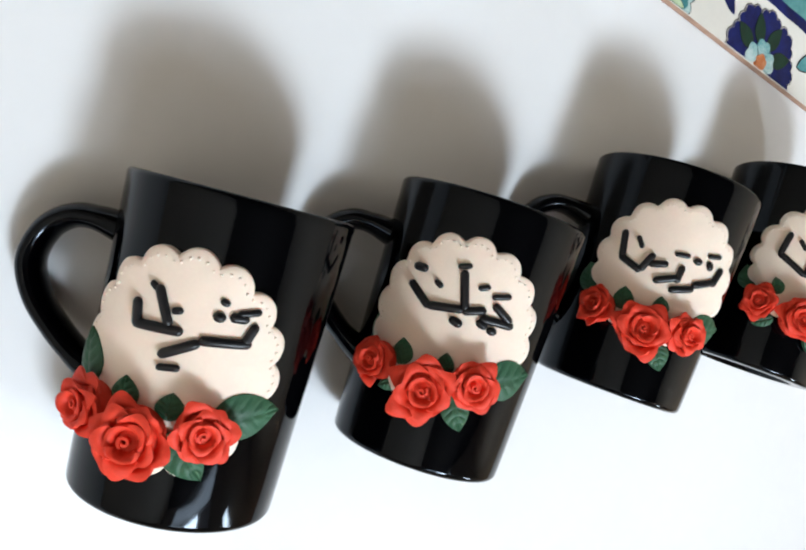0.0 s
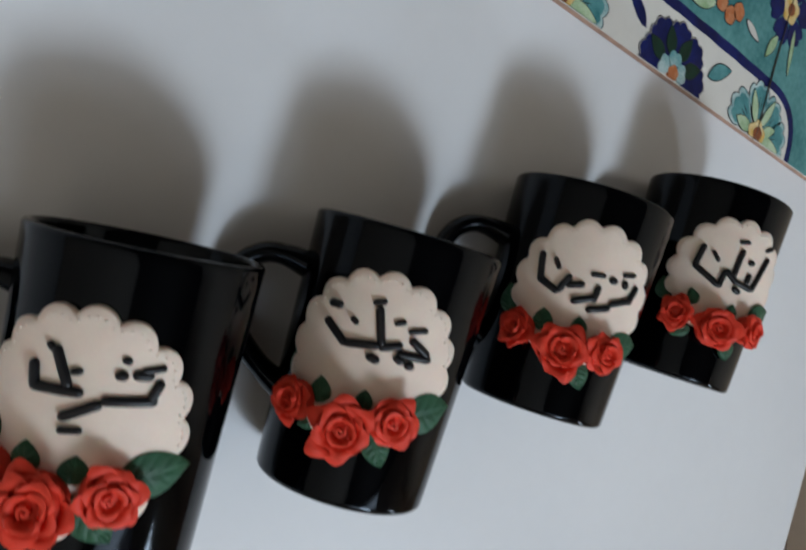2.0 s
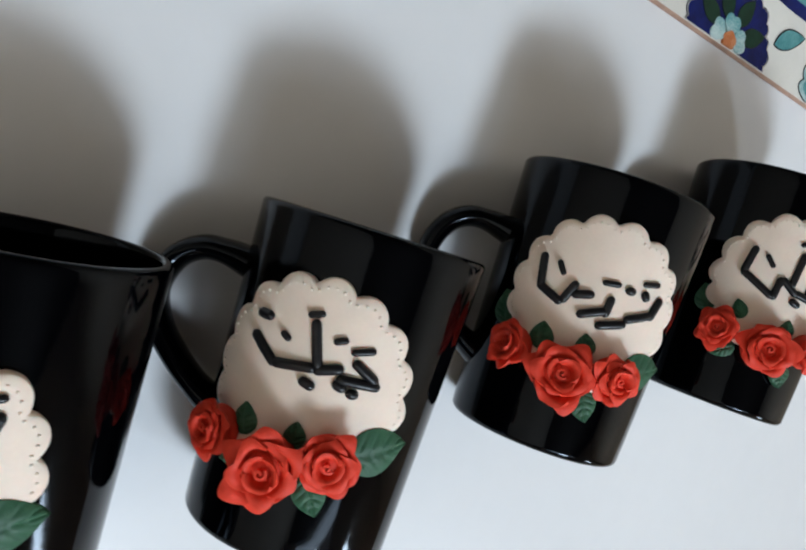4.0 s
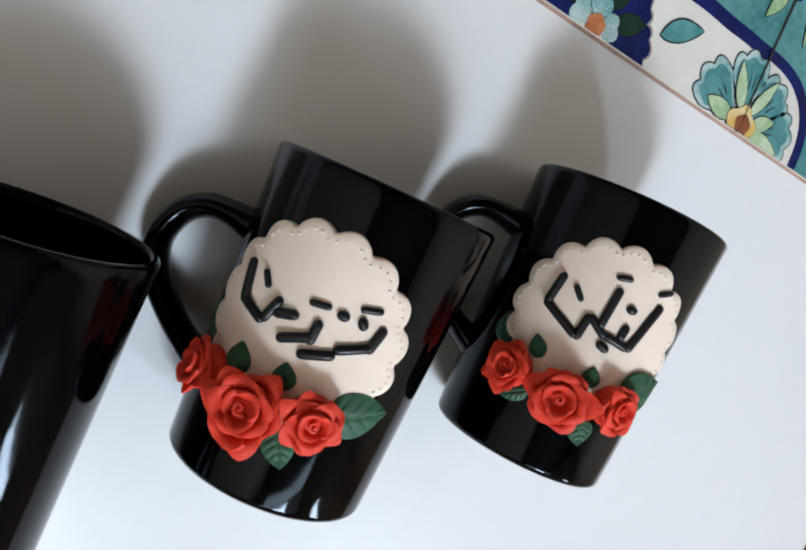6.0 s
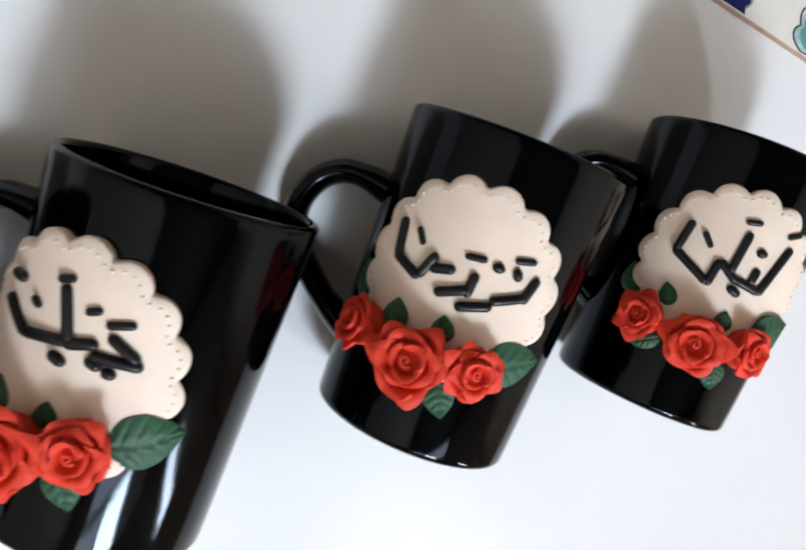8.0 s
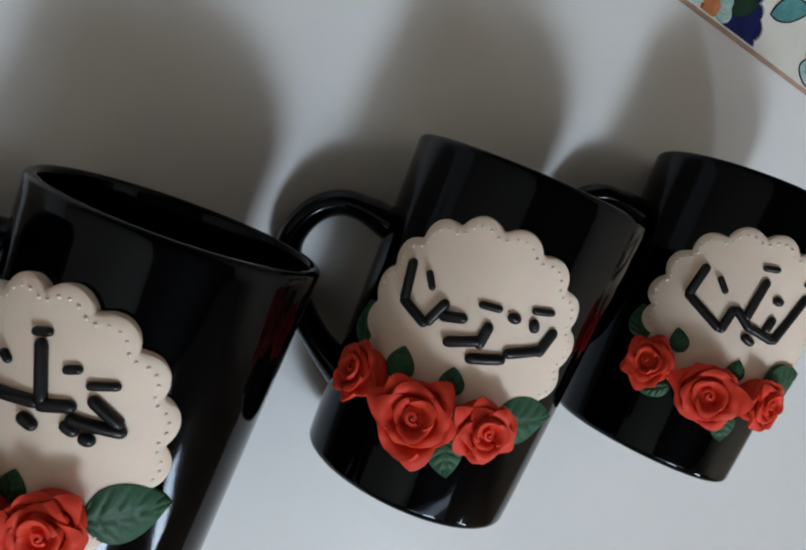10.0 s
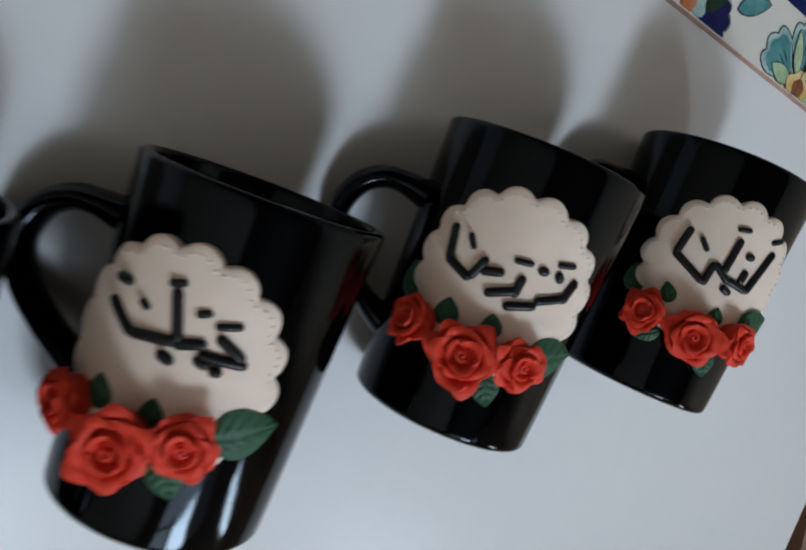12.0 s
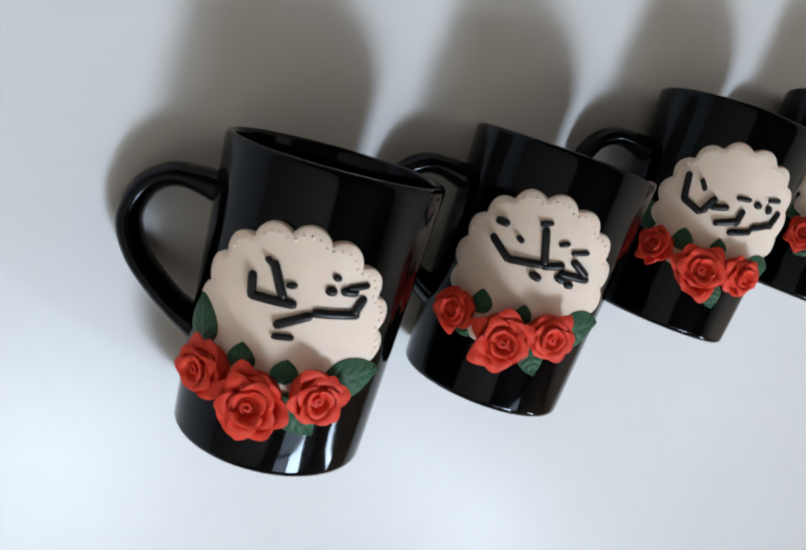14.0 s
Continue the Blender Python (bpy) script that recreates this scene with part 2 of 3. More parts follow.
def table():
    thing = tagged(new("table"), "white lacquered low table with a tiled band let onto its top", "table")
    thing.matrix_basis = TABLE
    part("tabletop", box_bm(-0.75, EDGE_E, -0.48, 0.80, -0.028, 0.0, 0.003), WHITE_LACQUER, thing, "smooth white lacquered top")
    for e in (-0.70, EDGE_E - 0.05):
        for n in (-0.43, 0.75):
            part("leg", box_bm(e - 0.025, e + 0.025, n - 0.025, n + 0.025, FLOOR_Z, -0.028, 0.003), WHITE_LACQUER, thing)


table()


def flat_bm(outline, z0, z1):
    """A thin slab of painted glaze from its outline."""
    bm = bmesh.new()
    low, top = [bm.verts.new((x, y, z0)) for x, y in outline], [bm.verts.new((x, y, z1)) for x, y in outline]
    bm.faces.new(top)
    for k in range(len(outline)):
        n = (k + 1) % len(outline)
        bm.faces.new((low[k], low[n], top[n], top[k]))
    bmesh.ops.recalc_face_normals(bm, faces=bm.faces)
    return bm


def petal_outline(cx, cy, angle, r0, r1, half, lobes=3, wobble=0.10, steps=30):
    """A fan-shaped painted petal with a lobed outer rim, about (cx, cy)."""
    out = []
    for k in range(steps + 1):
        u = 2 * k / steps - 1
        a = angle - half * u
        edge = 1 - 0.22 * abs(u) ** 3
        r = r1 * edge * (1 + wobble * (abs(math.cos(lobes * math.pi / 2 * u + (0 if lobes % 2 else math.pi / 2))) - 0.6))
        out.append((cx + r * math.cos(a), cy + r * math.sin(a)))
    inner = half * 0.55
    out.append((cx + r0 * math.cos(angle - inner), cy + r0 * math.sin(angle - inner)))
    out.append((cx + r0 * math.cos(angle + inner), cy + r0 * math.sin(angle + inner)))
    return out


def leaf_outline(x0, y0, x1, y1, width, bend=0.0, steps=12):
    """A pointed painted leaf from (x0, y0) to its tip."""
    dx, dy = x1 - x0, y1 - y0
    length = math.hypot(dx, dy)
    ux, uy = dx / length, dy / length
    side = []
    for k in range(steps + 1):
        t = k / steps
        w = width / 2 * math.sin(math.pi * t ** 0.85) ** 0.9 if 0 < t < 1 else 0
        side.append((t * length, w, bend * math.sin(math.pi * t)))
    pts = [(x0 + ux * s - uy * (w + b), y0 + uy * s + ux * (w + b)) for s, w, b in side]
    pts += [(x0 + ux * s + uy * (w - b), y0 + uy * s - ux * (w - b)) for s, w, b in side[-2:0:-1]]
    return pts


def disc_outline(cx, cy, r, a0=0.0, a1=2 * math.pi, steps=24, wobble=0.0):
    full = abs(a1 - a0 - 2 * math.pi) < 1e-6
    return [(cx + r * (1 + wobble * math.sin(5 * a)) * math.cos(a), cy + r * (1 + wobble * math.sin(5 * a)) * math.sin(a)) for a in (a0 + (a1 - a0) * k / steps for k in range(steps + (0 if full else 1)))]


def grown(outline, by):
    """The outline moved outwards by a painted line's width."""
    pts = [Vector((*p, 0)) for p in outline]
    area = sum(a.x * b.y - b.x * a.y for a, b in zip(pts, pts[1:] + pts[:1]))
    out = []
    for k, p in enumerate(pts):
        before, after = p - pts[k - 1], pts[(k + 1) % len(pts)] - p
        d = (before.normalized() + after.normalized())
        d = d.normalized() if d.length > 1e-6 else before.normalized()
        n = Vector((d.y, -d.x, 0)) * (1 if area > 0 else -1)
        out.append((p.x + n.x * by, p.y + n.y * by))
    return out


def clip_low(outline, y=0.0006):
    """Cuts a painted outline at the tile's edge."""
    out = []
    for (x0, y0), (x1, y1) in zip(outline, outline[1:] + outline[:1]):
        if y0 >= y:
            out.append((x0, y0))
        if (y0 >= y) != (y1 >= y):
            t = (y - y0) / (y1 - y0)
            out.append((x0 + t * (x1 - x0), y))
    return out


LAYER = 0.00012


def tile_panel():
    thing = tagged(new("tile_panel"), "hand-painted ceramic tiles with blue and turquoise flowers, terracotta edges", "tile panel")
    thing.matrix_basis = TABLE @ Matrix.Translation((JOINT_E, TILE_N, 0))
    side = TILE * PAINT_SCALE
    part("bedding", box_bm(-3 * side, 1 * side, 0.003, 2 * side, 0.0005, TILE_TOP - 0.0012), GROUT, thing, "dark grout between the tiles")
    tiles = {}
    for i in range(-3, 1):
        for j in range(2):
            gap = 0.00015
            bm = box_bm(i * side + gap, (i + 1) * side - gap, j * side + (gap if j else 0), (j + 1) * side - gap, 0.0003, TILE_TOP, 0.0004)
            for face in bm.faces:
                face.material_index = 1 if face.normal.z > 0.8 else 0
            tiles[i, j] = part("tile", bm, (TERRACOTTA, WHITE_GLAZE), thing, sharp=radians(60))

    def paint(tile, name, outline, mat, level, line=0.0, low=True):
        """A painted shape on the tile; with a dark line round it where one is drawn."""
        z = TILE_TOP + LAYER * level
        outline = [(x * PAINT_SCALE, y * PAINT_SCALE) for x, y in outline]
        outline = clip_low(outline) if low else outline
        if len(outline) < 3:
            return
        if line:
            wide = grown(outline, line)
            part("outline", flat_bm(clip_low(wide) if low else wide, TILE_TOP - 0.0002, z - LAYER * 0.5), OUTLINE_PAINT, tiles[tile], smooth=False)
        part(name, flat_bm(outline, TILE_TOP - 0.0002, z), mat, tiles[tile], smooth=False)

    def turquoise_flower(x, tile):
        for angle, size in ((158, 0.036), (105, 0.034), (55, 0.033), (14, 0.036)):
            paint(tile, "painted_petal", petal_outline(x, 0.003, radians(angle), 0.008, size, radians(26.5)), PALE_TEAL_PAINT, 3, 0.00058)
            paint(tile, "painted_petal", petal_outline(x, 0.003, radians(angle), 0.010, size * 0.92, radians(23), 3, 0.06), TEAL_PAINT, 4)
            for turn in (-9, -1, 7):
                a, c = radians(angle + turn), (x, 0.003)
                paint(tile, "brush_stroke", leaf_outline(c[0] + 0.017 * math.cos(a), c[1] + 0.017 * math.sin(a), c[0] + 0.024 * math.cos(a), c[1] + 0.025 * math.sin(a), 0.0006), OUTLINE_PAINT, 5)
        for angle, reach, wide in ((172, 0.026, 0.0085), (118, 0.030, 0.0068), (66, 0.031, 0.0062), (28, 0.023, 0.0075), (-3, 0.030, 0.0085)):
            a = radians(angle)
            paint(tile, "painted_leaf", leaf_outline(x + 0.007 * math.cos(a), 0.003 + 0.007 * math.sin(a), x + reach * math.cos(a), 0.003 + reach * math.sin(a), wide), PALE_GREEN_PAINT, 7, 0.0004)
        paint(tile, "flower_heart", disc_outline(x, 0.003, 0.0096, wobble=0.12), YELLOW_PAINT, 9, 0.0002)
        paint(tile, "flower_heart", disc_outline(x + 0.001, 0.004, 0.0050, wobble=0.06), BROWN_PAINT, 11)

    def blue_flower(x, tile):
        for angle, size in ((172, 0.030), (132, 0.031), (90, 0.0295), (48, 0.031), (8, 0.031)):
            paint(tile, "painted_petal", petal_outline(x, 0.003, radians(angle), 0.008, size * 1.05, radians(25), 3, 0.08), WHITE_GLAZE, 3, 0.0005)
            paint(tile, "painted_petal", petal_outline(x, 0.003, radians(angle), 0.008, size * 1.035, radians(24.5), 3, 0.075), NAVY_PAINT, 5)
        for angle in (152, 112, 68, 28):
            a = radians(angle)
            paint(tile, "painted_leaf", leaf_outline(x + 0.010 * math.cos(a), 0.003 + 0.010 * math.sin(a), x + 0.0285 * math.cos(a), 0.003 + 0.0275 * math.sin(a), 0.0092), DARK_GREEN_PAINT, 7, 0.0003)
        for angle in (165, 90, 20):
            paint(tile, "painted_petal", petal_outline(x, 0.003, radians(angle), 0.003, 0.0132, radians(36), 2, 0.10), PALE_TEAL_PAINT, 9)
        paint(tile, "flower_heart", disc_outline(x + 0.001, 0.0035, 0.0048, wobble=0.08), ORANGE_PAINT, 11)

    def field_flower(x, y, tile):
        for k in range(6):
            paint(tile, "painted_petal", petal_outline(x, y, radians(60 * k + 15), 0.006, 0.024, radians(30), 3, 0.12), NAVY_PAINT, 5, low=False)
        paint(tile, "flower_heart", disc_outline(x, y, 0.009, wobble=0.1), YELLOW_PAINT, 7, low=False)
        paint(tile, "flower_heart", disc_outline(x, y, 0.0042), BROWN_PAINT, 9, low=False)

    for i in (-3, -2, -1):
        x0 = i * TILE + 0.0002
        paint((i, 0), "turquoise_field", [(x0, 0.0425), (x0 + TILE - 0.0004, 0.0425), (x0 + TILE - 0.0004, TILE - 0.0006), (x0, TILE - 0.0006)], FIELD_PAINT, 1, low=False)
        run = [(x0 + (TILE - 0.0004) * k / 40, 0.0002 * math.sin(1.1 * k + i) + 0.0012 * math.sin(math.pi * k / 40)) for k in range(41)]
        paint((i, 0), "navy_band", [(x, 0.0362 + w) for x, w in run] + [(x, 0.0427 + 0.9 * w + 0.0002 * math.sin(90 * x)) for x, w in run[::-1]], NAVY_PAINT, 2, low=False)
        blue_flower((i + 0.5025) * TILE, (i, 0))
        x = (i + 0.5025) * TILE
        paint((i, 0), "painted_leaf", leaf_outline(x + 0.0345, 0.0165, x + 0.0558, 0.0290, 0.0095, 0.001), TEAL_PAINT, 4, 0.0006, low=False)
        paint((i, 0), "painted_leaf", leaf_outline(x - 0.0310, 0.0172, x - 0.0520, 0.0305, 0.0075, -0.001), NAVY_PAINT, 4, low=False)
        for dx, dy in ((-0.0704, 0.0620), (-0.0595, 0.0585), (-0.0520, 0.0642)):
            paint((i, 0), "painted_berry", disc_outline((i + 1) * TILE + dx, dy, 0.0056, wobble=0.05), ORANGE_PAINT, 5, 0.0004, low=False)
        for x1, y1, x2, y2, w, mat in ((-0.0420, 0.0640, -0.0240, 0.0570, 0.005, WHITE_GLAZE), (-0.0050, 0.0700, -0.0130, 0.0520, 0.007, PALE_GREEN_PAINT), (-0.076, 0.0580, -0.104, 0.0515, 0.011, PALE_GREEN_PAINT),
                                       (0.012, 0.082, 0.017, 0.052, 0.004, PALE_GREEN_PAINT), (-0.066, 0.066, -0.060, 0.095, 0.006, PALE_GREEN_PAINT), (-0.13, 0.055, -0.15, 0.07, 0.009, WHITE_GLAZE), (-0.045, 0.085, -0.060, 0.105, 0.010, PALE_GREEN_PAINT), (-0.09, 0.09, -0.075, 0.115, 0.010, DARK_GREEN_PAINT)):
            paint((i, 0), "painted_leaf", leaf_outline((i + 1) * TILE + x1, y1, (i + 1) * TILE + x2, y2, w), mat, 6, 0.0004, low=False)
        field_flower((i + 1) * TILE + 0.0015, 0.0916, (i, 0))
        field_flower((i + 1) * TILE - 0.125, 0.125, (i, 0))
    for joint in (-2, -1, 0):
        part("grout_line", box_bm(joint * side - 0.00010, joint * side + 0.00010, 0.0002, side, TILE_TOP - 0.001, TILE_TOP + LAYER * 12.5), GROUT, thing, smooth=False)
    # the flowers that straddle the joints, half on each tile
    for joint in (-2, -1, 0):
        x = joint * TILE
        turquoise_flower(x, (joint - 1, 0))
    # the last tile: the band bows down to the edge round the flower
    outer, inner = [], []
    for k in range(25):
        a = math.pi / 2 * (1 - k / 24)
        outer.append((0.0002 + 0.0470 * math.cos(a) ** 0.8, 0.0425 * math.sin(a) ** 0.8))
        inner.append((0.0002 + 0.0412 * math.cos(a) ** 0.8, 0.0372 * math.sin(a) ** 0.8))
    paint((0, 0), "turquoise_field", outer + [(0.0478, 0.0007), (TILE - 0.001, 0.0007), (TILE - 0.001, TILE - 0.001), (0.0002, TILE - 0.001)], FIELD_PAINT, 1)
    paint((0, 0), "navy_band", outer + inner[::-1], NAVY_PAINT, 2)
    for i in range(-3, 1):
        x0 = i * TILE + 0.0008
        paint((i, 1), "turquoise_field", [(x0, TILE + 0.001), (x0 + TILE - 0.0016, TILE + 0.001), (x0 + TILE - 0.0016, 2 * TILE - 0.001), (x0, 2 * TILE - 0.001)], FIELD_PAINT, 1, low=False)


tile_panel()


# ---- the mugs ----
R_RIM, R_BASE, LENGTH, WALL = 0.0368, 0.0329, 0.0990, 0.0034
SLOPE = math.asin((R_RIM - R_BASE) / LENGTH)


def on_mug(along, degrees, off):
    """A place on the mug's side: metres from the base, degrees from the top towards the handle, metres off the glaze."""
    r = R_BASE + (R_RIM - R_BASE) * along / LENGTH + off
    return Vector((-r * math.sin(radians(degrees)), along, r * math.cos(radians(degrees))))


def mug_normal(degrees):
    return Vector((-math.sin(radians(degrees)), 0, math.cos(radians(degrees))))


def mug_body():
    k = (R_RIM - R_BASE) / LENGTH
    out = lambda y: R_BASE + k * y  # noqa: E731
    profile = [(0, 0.002), (0.022, 0.002), (0.0235, 0.0012), (0.0245, -0.0008), (0.0292, -0.0008)]
    for a in range(0, 91, 15):
        profile.append((R_BASE - 0.0026 + 0.0026 * math.sin(radians(a)), 0.0018 - 0.0026 * math.cos(radians(a))))
    profile += [(out(y), y) for y in (0.01, 0.03, 0.05, 0.07, 0.085, 0.0945)]
    for a in range(0, 181, 20):
        profile.append((R_RIM - WALL / 2 + WALL / 2 * math.cos(radians(a)), LENGTH - WALL / 2 + WALL / 2 * math.sin(radians(a))))
    profile += [(out(y) - WALL, y) for y in (0.088, 0.06, 0.03, 0.014)] + [(R_BASE - WALL - 0.003, 0.0075), (0.018, 0.0065), (0, 0.0065)]
    return lathe_bm(profile)


def handle_bm(shift, degrees):
    """A looped ceramic handle in the plane at that angle."""
    path = [(0.0740, 0.0320), (0.0755, 0.0420), (0.0745, 0.0505), (0.0685, 0.0575), (0.0575, 0.0605), (0.0465, 0.0560), (0.0375, 0.0475), (0.0310, 0.0390), (0.0265, 0.0305)]
    out = mug_normal(degrees)
    pts = smooth_path([out * r * 1.012 + Vector((0, y + shift, 0)) for y, r in path], 8)
    side = out.cross(Vector((0, 1, 0)))
    count = len(pts)
    radii = [(0.0041 + 0.0016 * max(0, abs(2 * k / (count - 1) - 1) - 0.7) / 0.3, 0.0080 + 0.0008 * abs(2 * k / (count - 1) - 1) ** 4) for k in range(count)]
    return tube_bm(pts, radii, [side] * count, 20, False)


PLAQUE_R, SCALLOPS = 0.0327, 16


def scallop(angle, phase):
    """The plaque's rim: rounded bumps with sharp notches between."""
    return PLAQUE_R - 0.0032 * (1 - abs(math.cos(SCALLOPS / 2 * (angle - phase) + math.pi / 2)) ** 0.75)


def plaque_point(centre, u, v, off):
    along, degrees, size, low = centre
    r = R_BASE + (R_RIM - R_BASE) * along / LENGTH
    return on_mug(along + v * size * (low if v < 0 else 1), degrees - math.degrees(u * size / (r + 0.003)), off)


def plaque_bm(centre, phase, thick=0.0032):
    bm = bmesh.new()
    steps = SCALLOPS * 12
    rings = []
    levels = [(0.0, thick), (0.25, thick), (0.5, thick), (0.75, thick), (0.90, thick), (0.965, thick * 0.97), (0.992, thick * 0.80), (1.0, thick * 0.5), (0.996, -0.0012)]
    for share, off in levels:
        ring = []
        for k in range(steps):
            a = 2 * math.pi * k / steps
            r = scallop(a, phase) * share if share > 0.6 else PLAQUE_R * 0.93 * share
            wave = 0.00018 * noise.noise(Vector((r * math.cos(a) * 70 + phase * 9, r * math.sin(a) * 70, 3)))
            ring.append(bm.verts.new(plaque_point(centre, r * math.cos(a), r * math.sin(a), off + (wave if off > 0.002 else 0))))
            if share == 0:
                break
        rings.append(ring)
    for a, b in zip(rings, rings[1:]):
        for k in range(steps):
            n = (k + 1) % steps
            bm.faces.new(list(dict.fromkeys((a[k % len(a)], a[n % len(a)], b[n], b[k]))))
    bmesh.ops.recalc_face_normals(bm, faces=bm.faces)
    return bm


def beads_bm(centre, phase, thick=0.0032):
    """Small pricked beads that follow the scalloped rim."""
    bm = bmesh.new()
    for s in range(SCALLOPS):
        for k in range(5):
            a = phase + 2 * math.pi * (s + (k + 0.5) / 5) / SCALLOPS
            r = scallop(a, phase) - 0.0030
            spot = plaque_point(centre, r * math.cos(a), r * math.sin(a), thick - 0.00012)
            bmesh.ops.create_icosphere(bm, subdivisions=1, radius=0.00052 * random.uniform(0.85, 1.15), matrix=Matrix.Translation(spot))
    return bm


def bar_bm(a, b, width=0.0012, off=0.0036):
    """A plain rolled bar of clay laid on the plaque between two places (along, degrees)."""
    count = 8
    pts, normals = [], []
    for k in range(count):
        t = k / (count - 1)
        along, degrees = a[0] + (b[0] - a[0]) * t, a[1] + (b[1] - a[1]) * t
        pts.append(on_mug(along / 1000, degrees, off))
        normals.append(mug_normal(degrees))
    return tube_bm(pts, [(width, width * 0.85)] * count, normals, 10)


def petal_bm(turn, r0, r1, z0, z1, half, lip, point, thick, seed):
    """One cupped clay petal standing round the rose's middle, with a rolled lip."""
    rng = random.Random(seed)
    bm = bmesh.new()
    nu, nv = 18, 9
    skew, lift = rng.uniform(-0.12, 0.12), rng.uniform(0.92, 1.08)
    phase = rng.uniform(0, 6)
    grid = []
    for j in range(nv + 1):
        row = []
        for i in range(nu + 1):
            u = 2 * i / nu - 1
            reach = 1 - 0.30 * abs(u) ** 2.2 + point * math.exp(-abs((u - skew) / 0.30) ** 1.5) + 0.03 * math.sin(4 * u + phase)
            v = j / nv * reach
            wide = half * (0.62 + 0.38 * min(1, v * 1.5))
            r = r0 + (r1 - r0) * v ** 1.15 + lip * max(0, v - 0.55) ** 2 * 3.2
            z = z0 + (z1 - z0) * math.sin(min(v, 1.15) * math.pi / 2 * 0.92) * lift - lip * max(0, v - 0.62) ** 2 * 4.0
            r += (0.085 * math.sin(2.4 * u + phase) + 0.022 * math.sin(6.3 * u + 3 * phase)) * r1 * v
            z += (0.065 * math.sin(3.1 * u + 2 * phase) + 0.022 * math.sin(7.5 * u + phase)) * r1 * v * v
            a = turn + wide * u + skew * 0.4 * v
            row.append(bm.verts.new((r * math.cos(a), r * math.sin(a), z)))
        grid.append(row)
    for j in range(nv):
        for i in range(nu):
            bm.faces.new((grid[j][i], grid[j][i + 1], grid[j + 1][i + 1], grid[j + 1][i]))
    bmesh.ops.recalc_face_normals(bm, faces=bm.faces)
    bmesh.ops.solidify(bm, geom=bm.faces[:], thickness=thick)
    return bm


def bud_bm(size, seed):
    """The rolled heart of the rose, on the domed lump of clay that carries the petals."""
    bm = bmesh.new()
    turns, steps = 1.25, 36
    rows = []
    for j in range(5):
        row = []
        for k in range(steps + 1):
            t = k / steps
            a = seed + t * turns * 2 * math.pi
            r = size * (0.05 + 0.15 * t) * (0.90 + 0.08 * j / 4 + 0.05 * (j == 4))
            row.append(bm.verts.new((r * math.cos(a), r * math.sin(a), size * (0.36 + (0.44 - 0.06 * t) * j / 4 - 0.02 * (j == 4)))))
        rows.append(row)
    for a, b in zip(rows, rows[1:]):
        for k in range(steps):
            bm.faces.new((a[k], a[k + 1], b[k + 1], b[k]))
    bmesh.ops.recalc_face_normals(bm, faces=bm.faces)
    bmesh.ops.solidify(bm, geom=bm.faces[:], thickness=size * 0.07)
    lump, count = [], 24
    for r, z in ((0.66, -0.42), (0.80, -0.06), (0.70, 0.22), (0.52, 0.44), (0.33, 0.54), (0.16, 0.56), (0.05, 0.56)):
        lump.append([bm.verts.new((size * r * math.cos(2 * math.pi * k / count), size * r * math.sin(2 * math.pi * k / count), size * z)) for k in range(count)])
    for a, b in zip(lump, lump[1:]):
        for k in range(count):
            bm.faces.new((a[k], a[(k + 1) % count], b[(k + 1) % count], b[k]))
    bm.faces.new(lump[-1])
    return bm


def rose(parent, along, degrees, size, seed, off=0.0050, tip=(0, 0)):
    """A sculpted rose glued to the mug, facing out from its side."""
    rng = random.Random(seed)
    n, y = mug_normal(degrees), Vector((0, 1, 0))
    x = y.cross(n)
    m = Matrix((( x.x, y.x, n.x, 0), (x.y, y.y, n.y, 0), (x.z, y.z, n.z, 0), (0, 0, 0, 1)))
    heart = part("rose", bud_bm(size, rng.uniform(0, 6)), RED_CLAY, parent, "red modelled-clay rose with a rolled heart")
    heart.matrix_basis = Matrix.Translation(on_mug(along / 1000, degrees, off)) @ m @ pose(0, 0, 0, tip[0] + rng.uniform(-8, 3), tip[1] + rng.uniform(-9, 9), 0)
    spin = rng.uniform(0, 6)
    rings = ((3, 0.20, 0.44, 0.34, 0.90, 1.20, 0.08, 0.05), (5, 0.36, 0.66, 0.20, 0.80, 0.86, 0.15, 0.09), (6, 0.52, 0.84, -0.02, 0.62, 0.74, 0.17, 0.13))
    for ring, (count, r0, r1, z0, z1, half, lip, point) in enumerate(rings):
        for k in range(count):
            turn = spin + ring * 0.7 + 2 * math.pi * k / count + rng.uniform(-0.22, 0.22)
            grow = rng.uniform(0.94, 1.08)
            part("petal", petal_bm(turn, r0 * size, r1 * size * grow, z0 * size, z1 * size * rng.uniform(0.86, 1.10), half * rng.uniform(0.9, 1.15), lip * size * rng.uniform(0.7, 1.3), point * rng.uniform(0.4, 1.4), 0.115 * size, rng.random()), RED_CLAY, heart)
    return heart


